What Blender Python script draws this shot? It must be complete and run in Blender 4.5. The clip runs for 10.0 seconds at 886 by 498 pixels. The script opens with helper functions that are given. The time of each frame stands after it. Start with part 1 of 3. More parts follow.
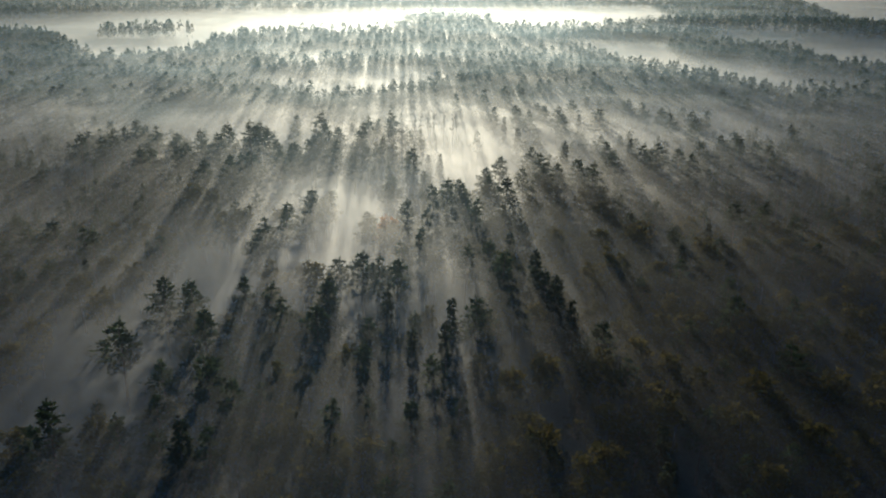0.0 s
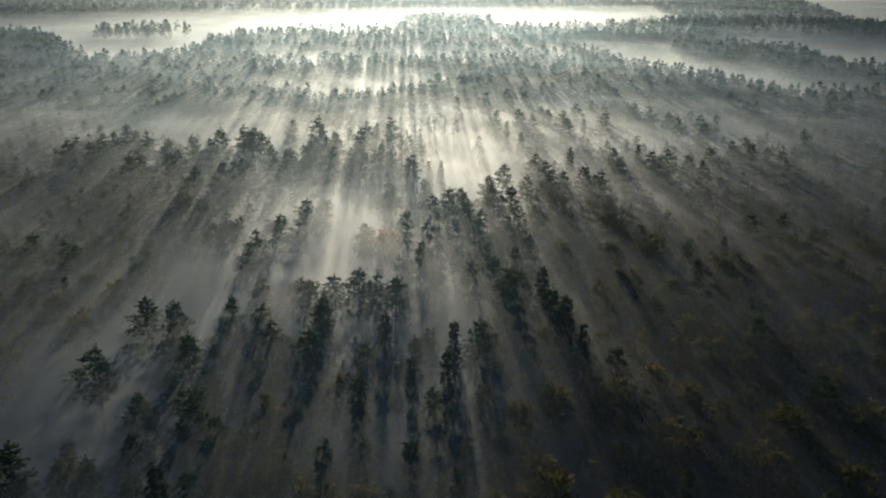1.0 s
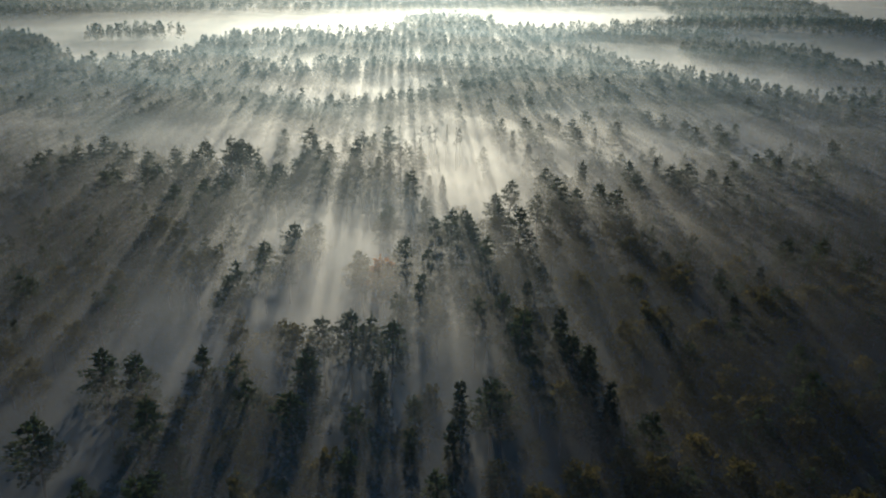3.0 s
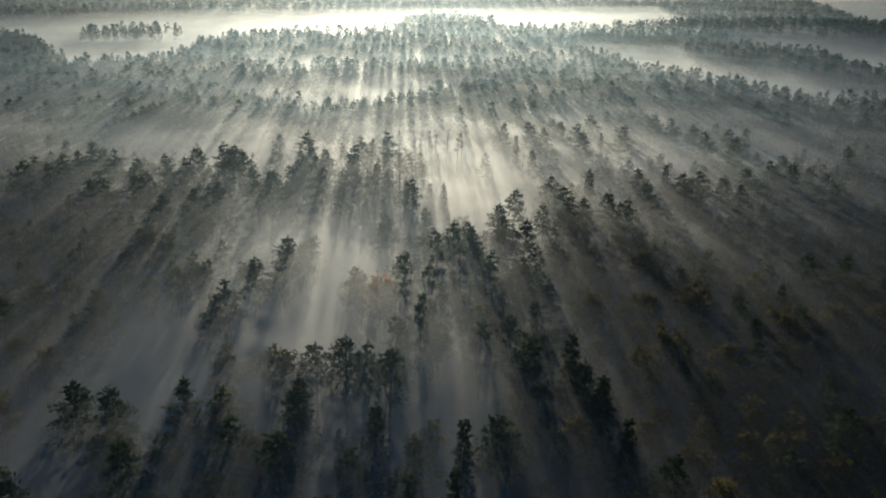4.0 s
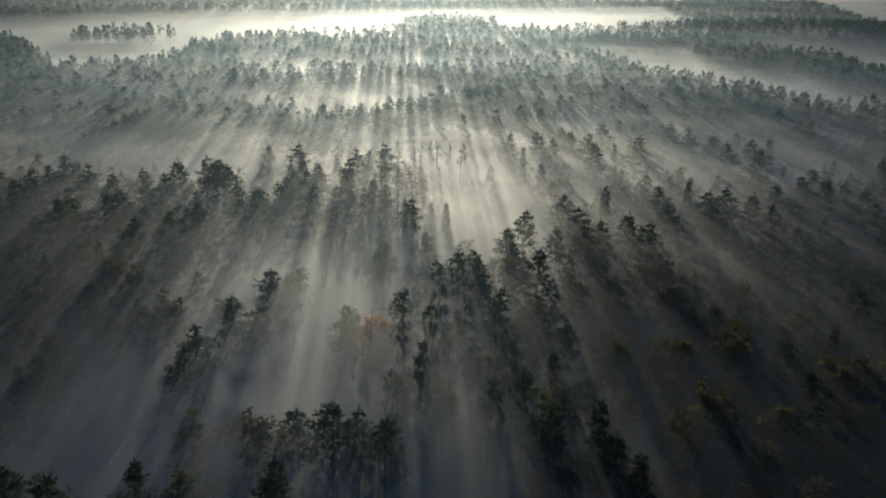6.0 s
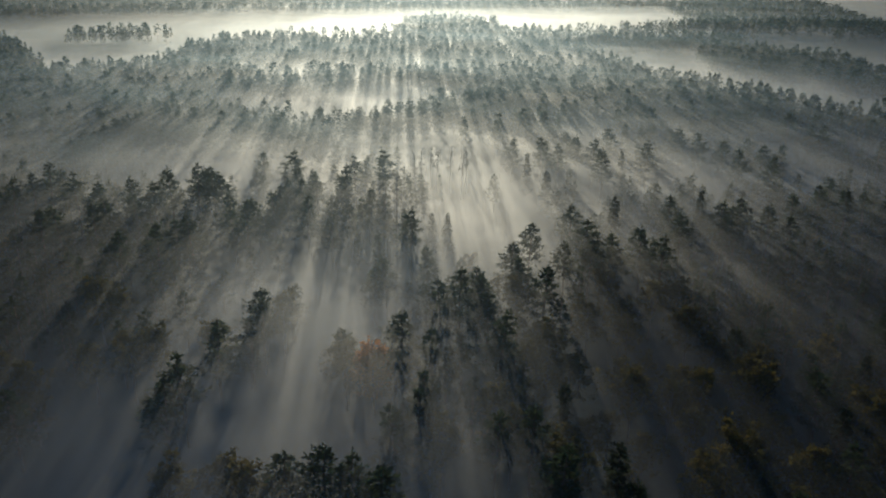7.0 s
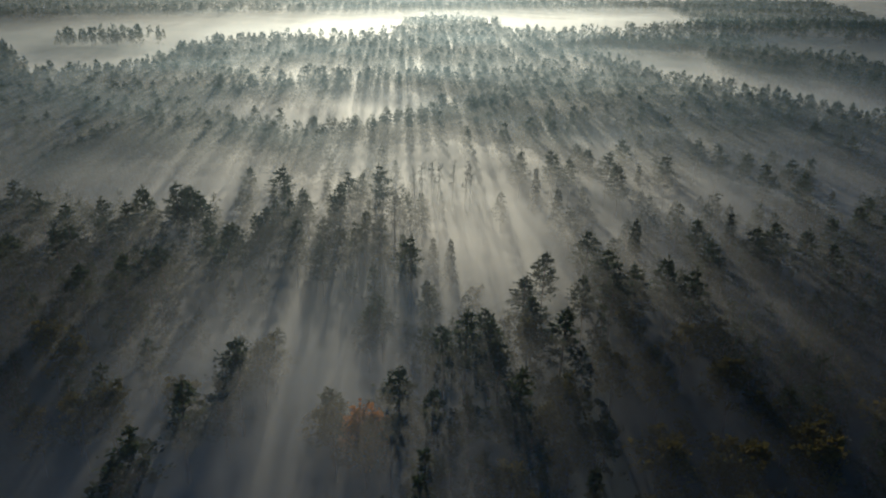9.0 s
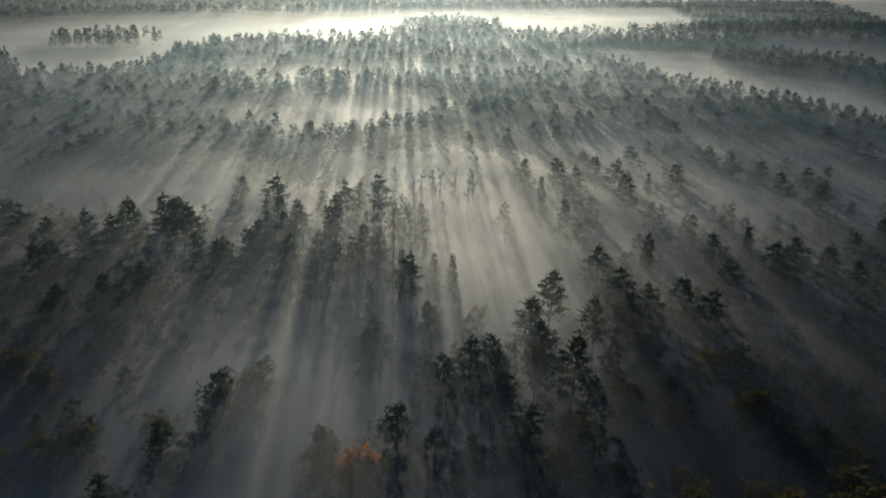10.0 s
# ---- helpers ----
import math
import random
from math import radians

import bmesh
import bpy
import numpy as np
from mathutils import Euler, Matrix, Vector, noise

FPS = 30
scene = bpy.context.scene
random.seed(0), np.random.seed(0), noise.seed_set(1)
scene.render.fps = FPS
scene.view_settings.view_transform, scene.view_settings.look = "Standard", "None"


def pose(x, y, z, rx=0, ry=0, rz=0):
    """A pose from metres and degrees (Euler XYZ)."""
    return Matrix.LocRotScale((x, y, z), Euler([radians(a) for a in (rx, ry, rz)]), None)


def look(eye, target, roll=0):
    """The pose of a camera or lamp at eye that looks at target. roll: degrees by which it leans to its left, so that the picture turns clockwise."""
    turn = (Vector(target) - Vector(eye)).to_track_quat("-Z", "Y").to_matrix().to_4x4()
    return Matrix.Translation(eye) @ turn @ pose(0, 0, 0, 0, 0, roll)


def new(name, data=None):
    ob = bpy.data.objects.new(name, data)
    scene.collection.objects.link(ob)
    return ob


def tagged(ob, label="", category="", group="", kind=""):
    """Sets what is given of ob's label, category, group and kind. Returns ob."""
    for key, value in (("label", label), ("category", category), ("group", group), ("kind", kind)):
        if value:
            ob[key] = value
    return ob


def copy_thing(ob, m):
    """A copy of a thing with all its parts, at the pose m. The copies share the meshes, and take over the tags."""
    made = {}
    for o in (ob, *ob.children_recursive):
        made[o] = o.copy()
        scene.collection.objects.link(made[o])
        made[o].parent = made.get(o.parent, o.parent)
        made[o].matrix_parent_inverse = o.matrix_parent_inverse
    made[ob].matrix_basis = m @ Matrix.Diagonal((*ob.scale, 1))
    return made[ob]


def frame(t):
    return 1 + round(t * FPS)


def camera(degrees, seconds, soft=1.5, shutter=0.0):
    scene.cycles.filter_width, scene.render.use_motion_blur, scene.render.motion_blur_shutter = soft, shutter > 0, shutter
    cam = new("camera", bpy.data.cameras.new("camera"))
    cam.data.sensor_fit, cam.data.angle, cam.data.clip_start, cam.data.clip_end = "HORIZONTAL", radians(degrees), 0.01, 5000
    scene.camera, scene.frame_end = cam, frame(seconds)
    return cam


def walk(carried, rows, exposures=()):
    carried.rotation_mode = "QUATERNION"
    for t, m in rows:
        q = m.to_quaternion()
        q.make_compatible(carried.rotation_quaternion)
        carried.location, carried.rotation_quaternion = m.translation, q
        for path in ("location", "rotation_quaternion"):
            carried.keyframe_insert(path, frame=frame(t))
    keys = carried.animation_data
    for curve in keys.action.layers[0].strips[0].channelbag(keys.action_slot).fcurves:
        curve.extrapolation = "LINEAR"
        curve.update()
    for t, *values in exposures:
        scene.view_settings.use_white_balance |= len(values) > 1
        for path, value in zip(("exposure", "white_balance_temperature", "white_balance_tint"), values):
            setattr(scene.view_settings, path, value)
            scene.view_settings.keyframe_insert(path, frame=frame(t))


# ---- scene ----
cam = camera(59.1, 10.0, soft=2.1)
PATH = [
    (0, (0.450, 1.550, 95.750), (0.507, 3.426, 95.058), 0.7),
    (1, (0.405, 14.720, 95.465), (0.462, 16.596, 94.773), 0.7),
    (2, (0.360, 27.890, 95.180), (0.417, 29.766, 94.488), 0.7),
    (3, (0.315, 41.060, 94.895), (0.372, 42.936, 94.203), 0.7),
    (4, (0.270, 54.230, 94.610), (0.327, 56.106, 93.918), 0.7),
    (5, (0.225, 67.400, 94.325), (0.282, 69.276, 93.633), 0.7),
    (6, (0.180, 80.570, 94.040), (0.237, 82.446, 93.348), 0.7),
    (7, (0.135, 93.740, 93.755), (0.192, 95.616, 93.062), 0.7),
    (8, (0.090, 106.910, 93.470), (0.147, 108.786, 92.778), 0.7),
    (9, (0.045, 120.080, 93.185), (0.102, 121.956, 92.493), 0.7),
    (10, (0.000, 133.250, 92.900), (0.057, 135.126, 92.208), 0.7),
]
walk(cam, [(t, look(eye, target, roll)) for t, eye, target, roll in PATH],
     exposures=[(0, 0.24, 4350, 0), (5, 0.02, 4350, 0), (10, -0.26, 4350, 0)])

# ---- daylight: a low sun ahead, behind the far woods, and a clear pale sky ----
SUN_TURN, SUN_HEIGHT = -1.6, 6.2          # degrees from +y towards +x, and above the horizon
TO_SUN = Vector((math.sin(radians(SUN_TURN)) * math.cos(radians(SUN_HEIGHT)),
                 math.cos(radians(SUN_TURN)) * math.cos(radians(SUN_HEIGHT)), math.sin(radians(SUN_HEIGHT))))
world = bpy.data.worlds.new("sky")
scene.world = world
world.use_nodes = True
wn = world.node_tree.nodes
sky = wn.new("ShaderNodeTexSky")
sky.sky_type, sky.sun_disc = "NISHITA", False
sky.sun_elevation, sky.sun_rotation = radians(SUN_HEIGHT), radians(SUN_TURN)
sky.air_density, sky.dust_density, sky.ozone_density = 0.9, 0.6, 2.5
wn["Background"].inputs["Strength"].default_value = 0.044
world.node_tree.links.new(sky.outputs["Color"], wn["Background"].inputs["Color"])
sun_data = bpy.data.lights.new("sun", "SUN")
sun_data.energy, sun_data.angle, sun_data.color = 5.0, radians(0.7), (1.0, 0.70, 0.38)
sun = new("sun", sun_data)
sun.matrix_world = look((0, 0, 300), Vector((0, 0, 300)) - TO_SUN)
scene.cycles.transparent_max_bounces = 40


# ---- materials ----
def material(name):
    m = bpy.data.materials.new(name)
    m.use_nodes = True
    m.node_tree.nodes.clear()
    return m, m.node_tree.nodes, m.node_tree.links


def ramp(nodes, links, source, stops):
    r = nodes.new("ShaderNodeValToRGB")
    while len(r.color_ramp.elements) < len(stops):
        r.color_ramp.elements.new(0.5)
    for e, (p, c) in zip(r.color_ramp.elements, stops):
        e.position, e.color = p, (*c, 1) if len(c) == 3 else c
    links.new(source, r.inputs["Fac"])
    return r.outputs["Color"]


def maths(nodes, links, op, a, b=None, clamp=False):
    n = nodes.new("ShaderNodeMath")
    n.operation, n.use_clamp = op, clamp
    for i, v in enumerate((a, b)):
        if v is None:
            continue
        if isinstance(v, (int, float)):
            n.inputs[i].default_value = v
        else:
            links.new(v, n.inputs[i])
    return n.outputs[0]


def noise_tex(nodes, links, scale, detail=3.0, rough=0.55, vector=None):
    n = nodes.new("ShaderNodeTexNoise")
    n.inputs["Scale"].default_value, n.inputs["Detail"].default_value, n.inputs["Roughness"].default_value = scale, detail, rough
    if vector is None:
        vector = nodes.new("ShaderNodeNewGeometry").outputs["Position"]
    links.new(vector, n.inputs["Vector"])
    return n.outputs["Fac"]


def leaf_material(name, dark, mid, light, through_light=0.35):
    """Needles or leaves: colour varies by tree, by spray and along the crown; some light passes through."""
    m, n, l = material(name)
    geo = n.new("ShaderNodeNewGeometry")
    info = n.new("ShaderNodeObjectInfo")
    big = noise_tex(n, l, 0.06, 2.0)
    small = noise_tex(n, l, 0.9, 3.0)
    v = maths(n, l, "MULTIPLY", geo.outputs["Random Per Island"], 0.35)
    v = maths(n, l, "ADD", v, maths(n, l, "MULTIPLY", info.outputs["Random"], 0.25))
    v = maths(n, l, "ADD", v, maths(n, l, "MULTIPLY", big, 0.45))
    v = maths(n, l, "ADD", v, maths(n, l, "MULTIPLY", small, 0.35))
    v = maths(n, l, "SUBTRACT", v, 0.2, True)
    colour = ramp(n, l, v, [(0.1, dark), (0.5, mid), (0.95, light)])
    d = n.new("ShaderNodeBsdfDiffuse")
    tr = n.new("ShaderNodeBsdfTranslucent")
    l.new(colour, d.inputs["Color"])
    l.new(colour, tr.inputs["Color"])
    mix = n.new("ShaderNodeMixShader")
    mix.inputs[0].default_value = through_light
    l.new(d.outputs[0], mix.inputs[1])
    l.new(tr.outputs[0], mix.inputs[2])
    out = n.new("ShaderNodeOutputMaterial")
    l.new(mix.outputs[0], out.inputs["Surface"])
    return m


def rough_material(name, stops, scale, fine, bump=0.4):
    """Bark, soil and the like: two scales of colour and a fine relief."""
    m, n, l = material(name)
    a = noise_tex(n, l, scale, 4.0)
    b = noise_tex(n, l, fine, 4.0, 0.65)
    v = maths(n, l, "ADD", maths(n, l, "MULTIPLY", a, 0.6), maths(n, l, "MULTIPLY", b, 0.4))
    p = n.new("ShaderNodeBsdfPrincipled")
    p.inputs["Roughness"].default_value = 0.9
    p.inputs["Specular IOR Level"].default_value = 0.2
    l.new(ramp(n, l, v, stops), p.inputs["Base Color"])
    bn = n.new("ShaderNodeBump")
    bn.inputs["Strength"].default_value, bn.inputs["Distance"].default_value = bump, 0.05
    l.new(b, bn.inputs["Height"])
    l.new(bn.outputs[0], p.inputs["Normal"])
    out = n.new("ShaderNodeOutputMaterial")
    l.new(p.outputs[0], out.inputs["Surface"])
    return m


def mist_material(name, thickness, seed, tint, shade):
    """A thin layer of droplets: mostly clear, it scatters light and throws most of it onwards.
    It drifts in banks; its thickness grows with distance to imitate haze along the view."""
    m, n, l = material(name)
    geo = n.new("ShaderNodeNewGeometry")
    lie = n.new("ShaderNodeAttribute")
    lie.attribute_name = "mist_thickness"
    move = n.new("ShaderNodeVectorMath")
    move.operation = "ADD"
    move.inputs[1].default_value = (seed * 37.0, seed * 61.0, seed * 19.0)
    l.new(geo.outputs["Position"], move.inputs[0])
    banks = noise_tex(n, l, 0.008, 2.0, 0.5, move.outputs[0])
    wisps = noise_tex(n, l, 0.035, 4.0, 0.6, move.outputs[0])
    v = maths(n, l, "ADD", maths(n, l, "MULTIPLY", banks, 1.1), maths(n, l, "MULTIPLY", wisps, 0.9))
    patch = n.new("ShaderNodeMapRange")
    patch.inputs["From Min"].default_value, patch.inputs["From Max"].default_value = 0.65, 1.35
    patch.inputs["To Min"].default_value, patch.inputs["To Max"].default_value = 0.45, 1.45
    l.new(v, patch.inputs["Value"])
    alpha = maths(n, l, "MULTIPLY", patch.outputs[0], lie.outputs["Fac"])
    alpha = maths(n, l, "MINIMUM", maths(n, l, "MULTIPLY", alpha, thickness), 0.85)
    facing = n.new("ShaderNodeCombineXYZ")          # droplets catch the sun from all round, not as a floor does
    for i, v in enumerate(TO_SUN):
        facing.inputs[i].default_value = v
    # shade colours the skylit mist, tint the sunlit mist: light put into the colour
    d = n.new("ShaderNodeBsdfDiffuse")
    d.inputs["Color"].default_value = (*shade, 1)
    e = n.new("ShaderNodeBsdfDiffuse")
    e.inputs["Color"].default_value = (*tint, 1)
    along = n.new("ShaderNodeCombineXYZ")
    along.inputs[0].default_value, along.inputs[1].default_value = TO_SUN.x, TO_SUN.y
    g = n.new("ShaderNodeBsdfAnisotropic")           # most of the light goes onwards, away from the sun
    g.inputs["Roughness"].default_value, g.inputs["Anisotropy"].default_value = MIST_ROUGH
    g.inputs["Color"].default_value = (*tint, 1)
    l.new(along.outputs[0], g.inputs["Tangent"])
    l.new(facing.outputs[0], e.inputs["Normal"])

    def blend(share, one, two):
        x = n.new("ShaderNodeMixShader")
        x.inputs[0].default_value = share
        l.new(one, x.inputs[1])
        l.new(two, x.inputs[2])
        return x

    s = blend(MIST_SUN, d.outputs[0], blend(MIST_FORWARD, e.outputs[0], g.outputs[0]).outputs[0])
    t = n.new("ShaderNodeBsdfTransparent")
    mix = n.new("ShaderNodeMixShader")
    l.new(alpha, mix.inputs[0])
    l.new(t.outputs[0], mix.inputs[1])
    l.new(s.outputs[0], mix.inputs[2])
    out = n.new("ShaderNodeOutputMaterial")
    l.new(mix.outputs[0], out.inputs["Surface"])
    return m


MIST_ROUGH, MIST_FORWARD, MIST_SUN = (0.84, 0.7), 0.78, 0.94
PINE = leaf_material("pine_needles", (0.016, 0.023, 0.011), (0.038, 0.052, 0.022), (0.085, 0.095, 0.035))
SPRUCE = leaf_material("spruce_needles", (0.014, 0.018, 0.011), (0.032, 0.038, 0.021), (0.065, 0.066, 0.03))
LEAF = leaf_material("autumn_green_leaves", (0.036, 0.034, 0.011), (0.09, 0.076, 0.02), (0.19, 0.14, 0.034), 0.25)
ORANGE = leaf_material("autumn_orange_leaves", (0.2, 0.085, 0.02), (0.42, 0.18, 0.035), (0.6, 0.32, 0.07), 0.45)
TWIGS = leaf_material("dead_twigs", (0.03, 0.026, 0.02), (0.07, 0.06, 0.05), (0.12, 0.10, 0.08), 0.05)
BARK = rough_material("pine_bark", [(0.3, (0.05, 0.035, 0.025)), (0.6, (0.13, 0.085, 0.06)), (0.85, (0.24, 0.15, 0.09))], 0.4, 6.0, 0.6)
GREY_BARK = rough_material("grey_bark", [(0.3, (0.06, 0.055, 0.05)), (0.6, (0.14, 0.13, 0.12)), (0.85, (0.3, 0.29, 0.27))], 0.5, 7.0, 0.5)
SOIL = rough_material("forest_floor", [(0.25, (0.03, 0.03, 0.018)), (0.5, (0.055, 0.06, 0.03)), (0.8, (0.11, 0.10, 0.05))], 0.03, 0.8, 0.5)


# ---- ground: one sheet, gently rolling ----
HILLS = [(480, 1110, 190, 80, 11), (-60, 640, 120, 60, 3), (120, 560, 90, 60, 2.5)]


def ground_height(x, y):
    z = 0.8 * np.sin(x * 0.021 + 1.3) * np.cos(y * 0.017) + 0.4 * np.sin(x * 0.05 + y * 0.043)
    for cx, cy, sx, sy, h in HILLS:
        z = z + h * np.exp(-((x - cx) / sx) ** 2 - ((y - cy) / sy) ** 2)
    return z


def mesh_from(name, verts, faces, mat, smooth=False):
    """A mesh from arrays of corners and of three- or four-sided faces."""
    me = bpy.data.meshes.new(name)
    verts, faces = np.asarray(verts, np.float32), np.asarray(faces, np.int32)
    k = faces.shape[1]
    me.vertices.add(len(verts))
    me.vertices.foreach_set("co", verts.ravel())
    me.loops.add(faces.size)
    me.loops.foreach_set("vertex_index", faces.ravel())
    me.polygons.add(len(faces))
    me.polygons.foreach_set("loop_start", np.arange(len(faces), dtype=np.int32) * k)
    me.polygons.foreach_set("use_smooth", np.full(len(faces), smooth))
    me.materials.append(mat)
    me.update(calc_edges=True)
    return me


def sheet(name, xs, ys, height, mat):
    gx, gy = np.meshgrid(xs, ys)
    v = np.stack([gx, gy, height(gx, gy)], -1).reshape(-1, 3)
    i = np.arange(len(xs) * len(ys)).reshape(len(ys), len(xs))
    f = np.stack([i[:-1, :-1], i[:-1, 1:], i[1:, 1:], i[1:, :-1]], -1).reshape(-1, 4)
    return new(name, mesh_from(name, v, f, mat, True))


def steps(lo, hi, fine, start, end, coarse):
    return np.array(sorted({*np.arange(lo, start, coarse), *np.arange(start, end, fine), *np.arange(end, hi + 1, coarse)}))


ground = sheet("ground", steps(-6000, 6000, 20, -1000, 1400, 500), steps(-3000, 6000, 20, -200, 2600, 400), ground_height, SOIL)
tagged(ground, "dark mossy forest floor under the mist", "ground", kind="structure")


# ---- trees ----
def tube(points, radii, sides=5):
    """A tapered limb along a line of points."""
    pts, out, faces = np.asarray(points, float), [], []
    for k, p in enumerate(pts):
        d = pts[min(k + 1, len(pts) - 1)] - pts[max(k - 1, 0)]
        d = d / (np.linalg.norm(d) + 1e-9)
        a = np.cross(d, (0.31, 0.95, 0.1))
        a = a / (np.linalg.norm(a) + 1e-9)
        b = np.cross(d, a)
        for s in range(sides):
            w = 2 * math.pi * s / sides
            out.append(p + radii[k] * (a * math.cos(w) + b * math.sin(w)))
    for k in range(len(pts) - 1):
        for s in range(sides):
            faces.append((k * sides + s, k * sides + (s + 1) % sides, (k + 1) * sides + (s + 1) % sides, (k + 1) * sides + s))
    return np.array(out), np.array(faces)


def join(pieces):
    vs, fs, base = [], [], 0
    for v, f in pieces:
        vs.append(v)
        fs.append(f + base)
        base += len(v)
    return np.concatenate(vs), np.concatenate(fs)


def sprays(rng, at, way, length, width, wild=0.8, plain=False):
    """Sprays of needles or leaves: one small kite at each place, pointing roughly the given way."""
    n = len(at)
    d = way + rng.normal(0, wild, (n, 3))
    d /= np.linalg.norm(d, axis=1, keepdims=True) + 1e-9
    s = np.cross(d, rng.normal(0, 1, (n, 3)))
    s /= np.linalg.norm(s, axis=1, keepdims=True) + 1e-9
    ln = (length * rng.uniform(0.65, 1.3, n))[:, None]
    wd = (1.12 * width * rng.uniform(0.65, 1.3, n))[:, None]
    if plain:
        v = np.stack([at - d * ln * 0.1, at + d * ln * 0.75 + s * wd, at + d * ln * 0.8 - s * wd], 1).reshape(-1, 3)
        return v, np.arange(3 * n).reshape(n, 3)
    v = np.stack([at, at + d * ln * 0.5 + s * wd, at + d * ln, at + d * ln * 0.45 - s * wd], 1).reshape(-1, 3)
    return v, np.arange(4 * n).reshape(n, 4)


def stem(rng, h, r, lean=0.4, n=7):
    """The line and radii of a trunk of height h."""
    side = rng.normal(0, lean, 2)
    wob = rng.normal(0, 0.12, (n, 2))
    t = np.linspace(0, 1, n)
    pts = np.stack([side[0] * t ** 2 + wob[:, 0] * t, side[1] * t ** 2 + wob[:, 1] * t, h * t], 1)
    pts[0] = (0, 0, -0.6)
    return pts, r * (1 - t) ** 0.8 + 0.03


def on_stem(pts, z):
    return np.array([np.interp(z, pts[:, 2], pts[:, 0]), np.interp(z, pts[:, 2], pts[:, 1]), z])


def pine(seed, detail=1.0, base=0.5, wide=2.7, h=22.0):
    """A pine: a bare stem, then uneven tiers of boughs that carry flat sprays of needles, drawn in to a point."""
    rng = np.random.default_rng(seed)
    pts, rad = stem(rng, h, 0.24, n=7 if detail > 0.5 else 3)
    wood, leaves = [tube(pts, rad, 6 if detail > 0.5 else 3)], []
    tiers = max(6, int(h * (1 - base) / 1.0 * detail ** 0.35))
    lop = rng.uniform(0, 6.28)
    for k in range(tiers):
        u = (k + rng.uniform(-0.25, 0.25)) / tiers
        z = h * (base + (0.97 - base) * max(u, 0))
        per = rng.integers(3, 6) if detail > 0.5 else 3
        for b in range(per):
            turn = lop + 6.283 * b / per + k * 1.3 + rng.normal(0, 0.3)
            reach = wide * max(0.06, 1 - u) ** 0.8 * (0.6 + 0.4 * min(1, u * 5 + 0.1)) * rng.uniform(0.55, 1.15)
            reach *= 1 + 0.22 * math.cos(turn - lop)
            a = on_stem(pts, z)
            way = np.array([math.cos(turn), math.sin(turn), rng.uniform(-0.12, 0.15) + 0.5 * u])
            end = a + way * reach
            if detail > 0.5 and reach > 1.0:
                wood.append(tube([a, (a + end) / 2 + (0, 0, -0.08 * reach), end], [0.06, 0.045, 0.015], 3))
            n = max(3, int((4 + reach * 11.0) * detail ** 0.75))
            s = rng.uniform(0.28, 1.0, n)[:, None] ** 0.75
            broad = 0.12 + 0.16 * reach
            spot = a + way * reach * s + rng.normal(0, 1, (n, 3)) * (broad, broad, 0.1) + (0, 0, -0.05 * reach)
            leaves.append(sprays(rng, spot, np.array([way[0], way[1], 0.35]), 0.7 * detail ** -0.35, 0.18 * detail ** -0.55, 0.45, detail < 0.5))
        n = max(2, int(4 * detail))
        core = on_stem(pts, z) + rng.normal(0, 0.22, (n, 3)) * (wide * (1 - u), wide * (1 - u), 1.0)
        leaves.append(sprays(rng, core, np.array([0, 0, 0.2]), 1.0 * detail ** -0.3, 0.34 * detail ** -0.4, 1.0, detail < 0.5))
    top = on_stem(pts, h * 0.96) + rng.normal(0, 1, (int(9 * detail ** 0.4), 3)) * (0.12, 0.12, 0.35)
    leaves.append(sprays(rng, top, np.array([0, 0, 0.9]), 0.7 * detail ** -0.2, 0.12 * detail ** -0.35, 0.5, detail < 0.5))
    return join(wood), join(leaves), (len(wood[0][0]), len(wood[0][1]))


def spruce(seed, detail=1.0, base=0.12, wide=2.5, h=22.0):
    """A spruce: a narrow cone of drooping boughs in whorls."""
    rng = np.random.default_rng(seed)
    pts, rad = stem(rng, h, 0.26, 0.15, 7 if detail > 0.5 else 3)
    wood, leaves = [tube(pts, rad, 6 if detail > 0.5 else 3)], []
    levels = int(26 * detail ** 0.5)
    for k in range(levels):
        u = (k + rng.uniform(-0.2, 0.2) + 0.3) / levels
        z = h * (base + (0.98 - base) * u)
        per = 6 if detail > 0.5 else 4
        for b in range(per):
            reach = (wide * (1 - u) ** 0.85 + 0.15) * rng.uniform(0.65, 1.15)
            turn = 2 * math.pi * b / per + k * 1.1 + rng.normal(0, 0.25)
            a = on_stem(pts, z)
            way = np.array([math.cos(turn), math.sin(turn), 0.15 - 0.45 * (1 - u)])
            if reach > 1.2 and detail > 0.5:
                wood.append(tube([a, a + way * reach], [0.04, 0.012], 3))
            n = max(3, int((3 + reach * 3.0) * detail ** 0.35))
            s = rng.uniform(0.15, 1.0, n)[:, None]
            spot = a + way * reach * s + rng.normal(0, 0.16, (n, 3))
            leaves.append(sprays(rng, spot, np.array([way[0] * 0.9, way[1] * 0.9, -0.45]), 0.85 * detail ** -0.3, 0.24 * detail ** -0.45, 0.45, detail < 0.5))
    tip = on_stem(pts, h * 0.97) + rng.normal(0, 0.07, (6, 3))
    leaves.append(sprays(rng, tip, np.array([0, 0, 1.0]), 0.8, 0.09, 0.3, detail < 0.5))
    return join(wood), join(leaves), (len(wood[0][0]), len(wood[0][1]))


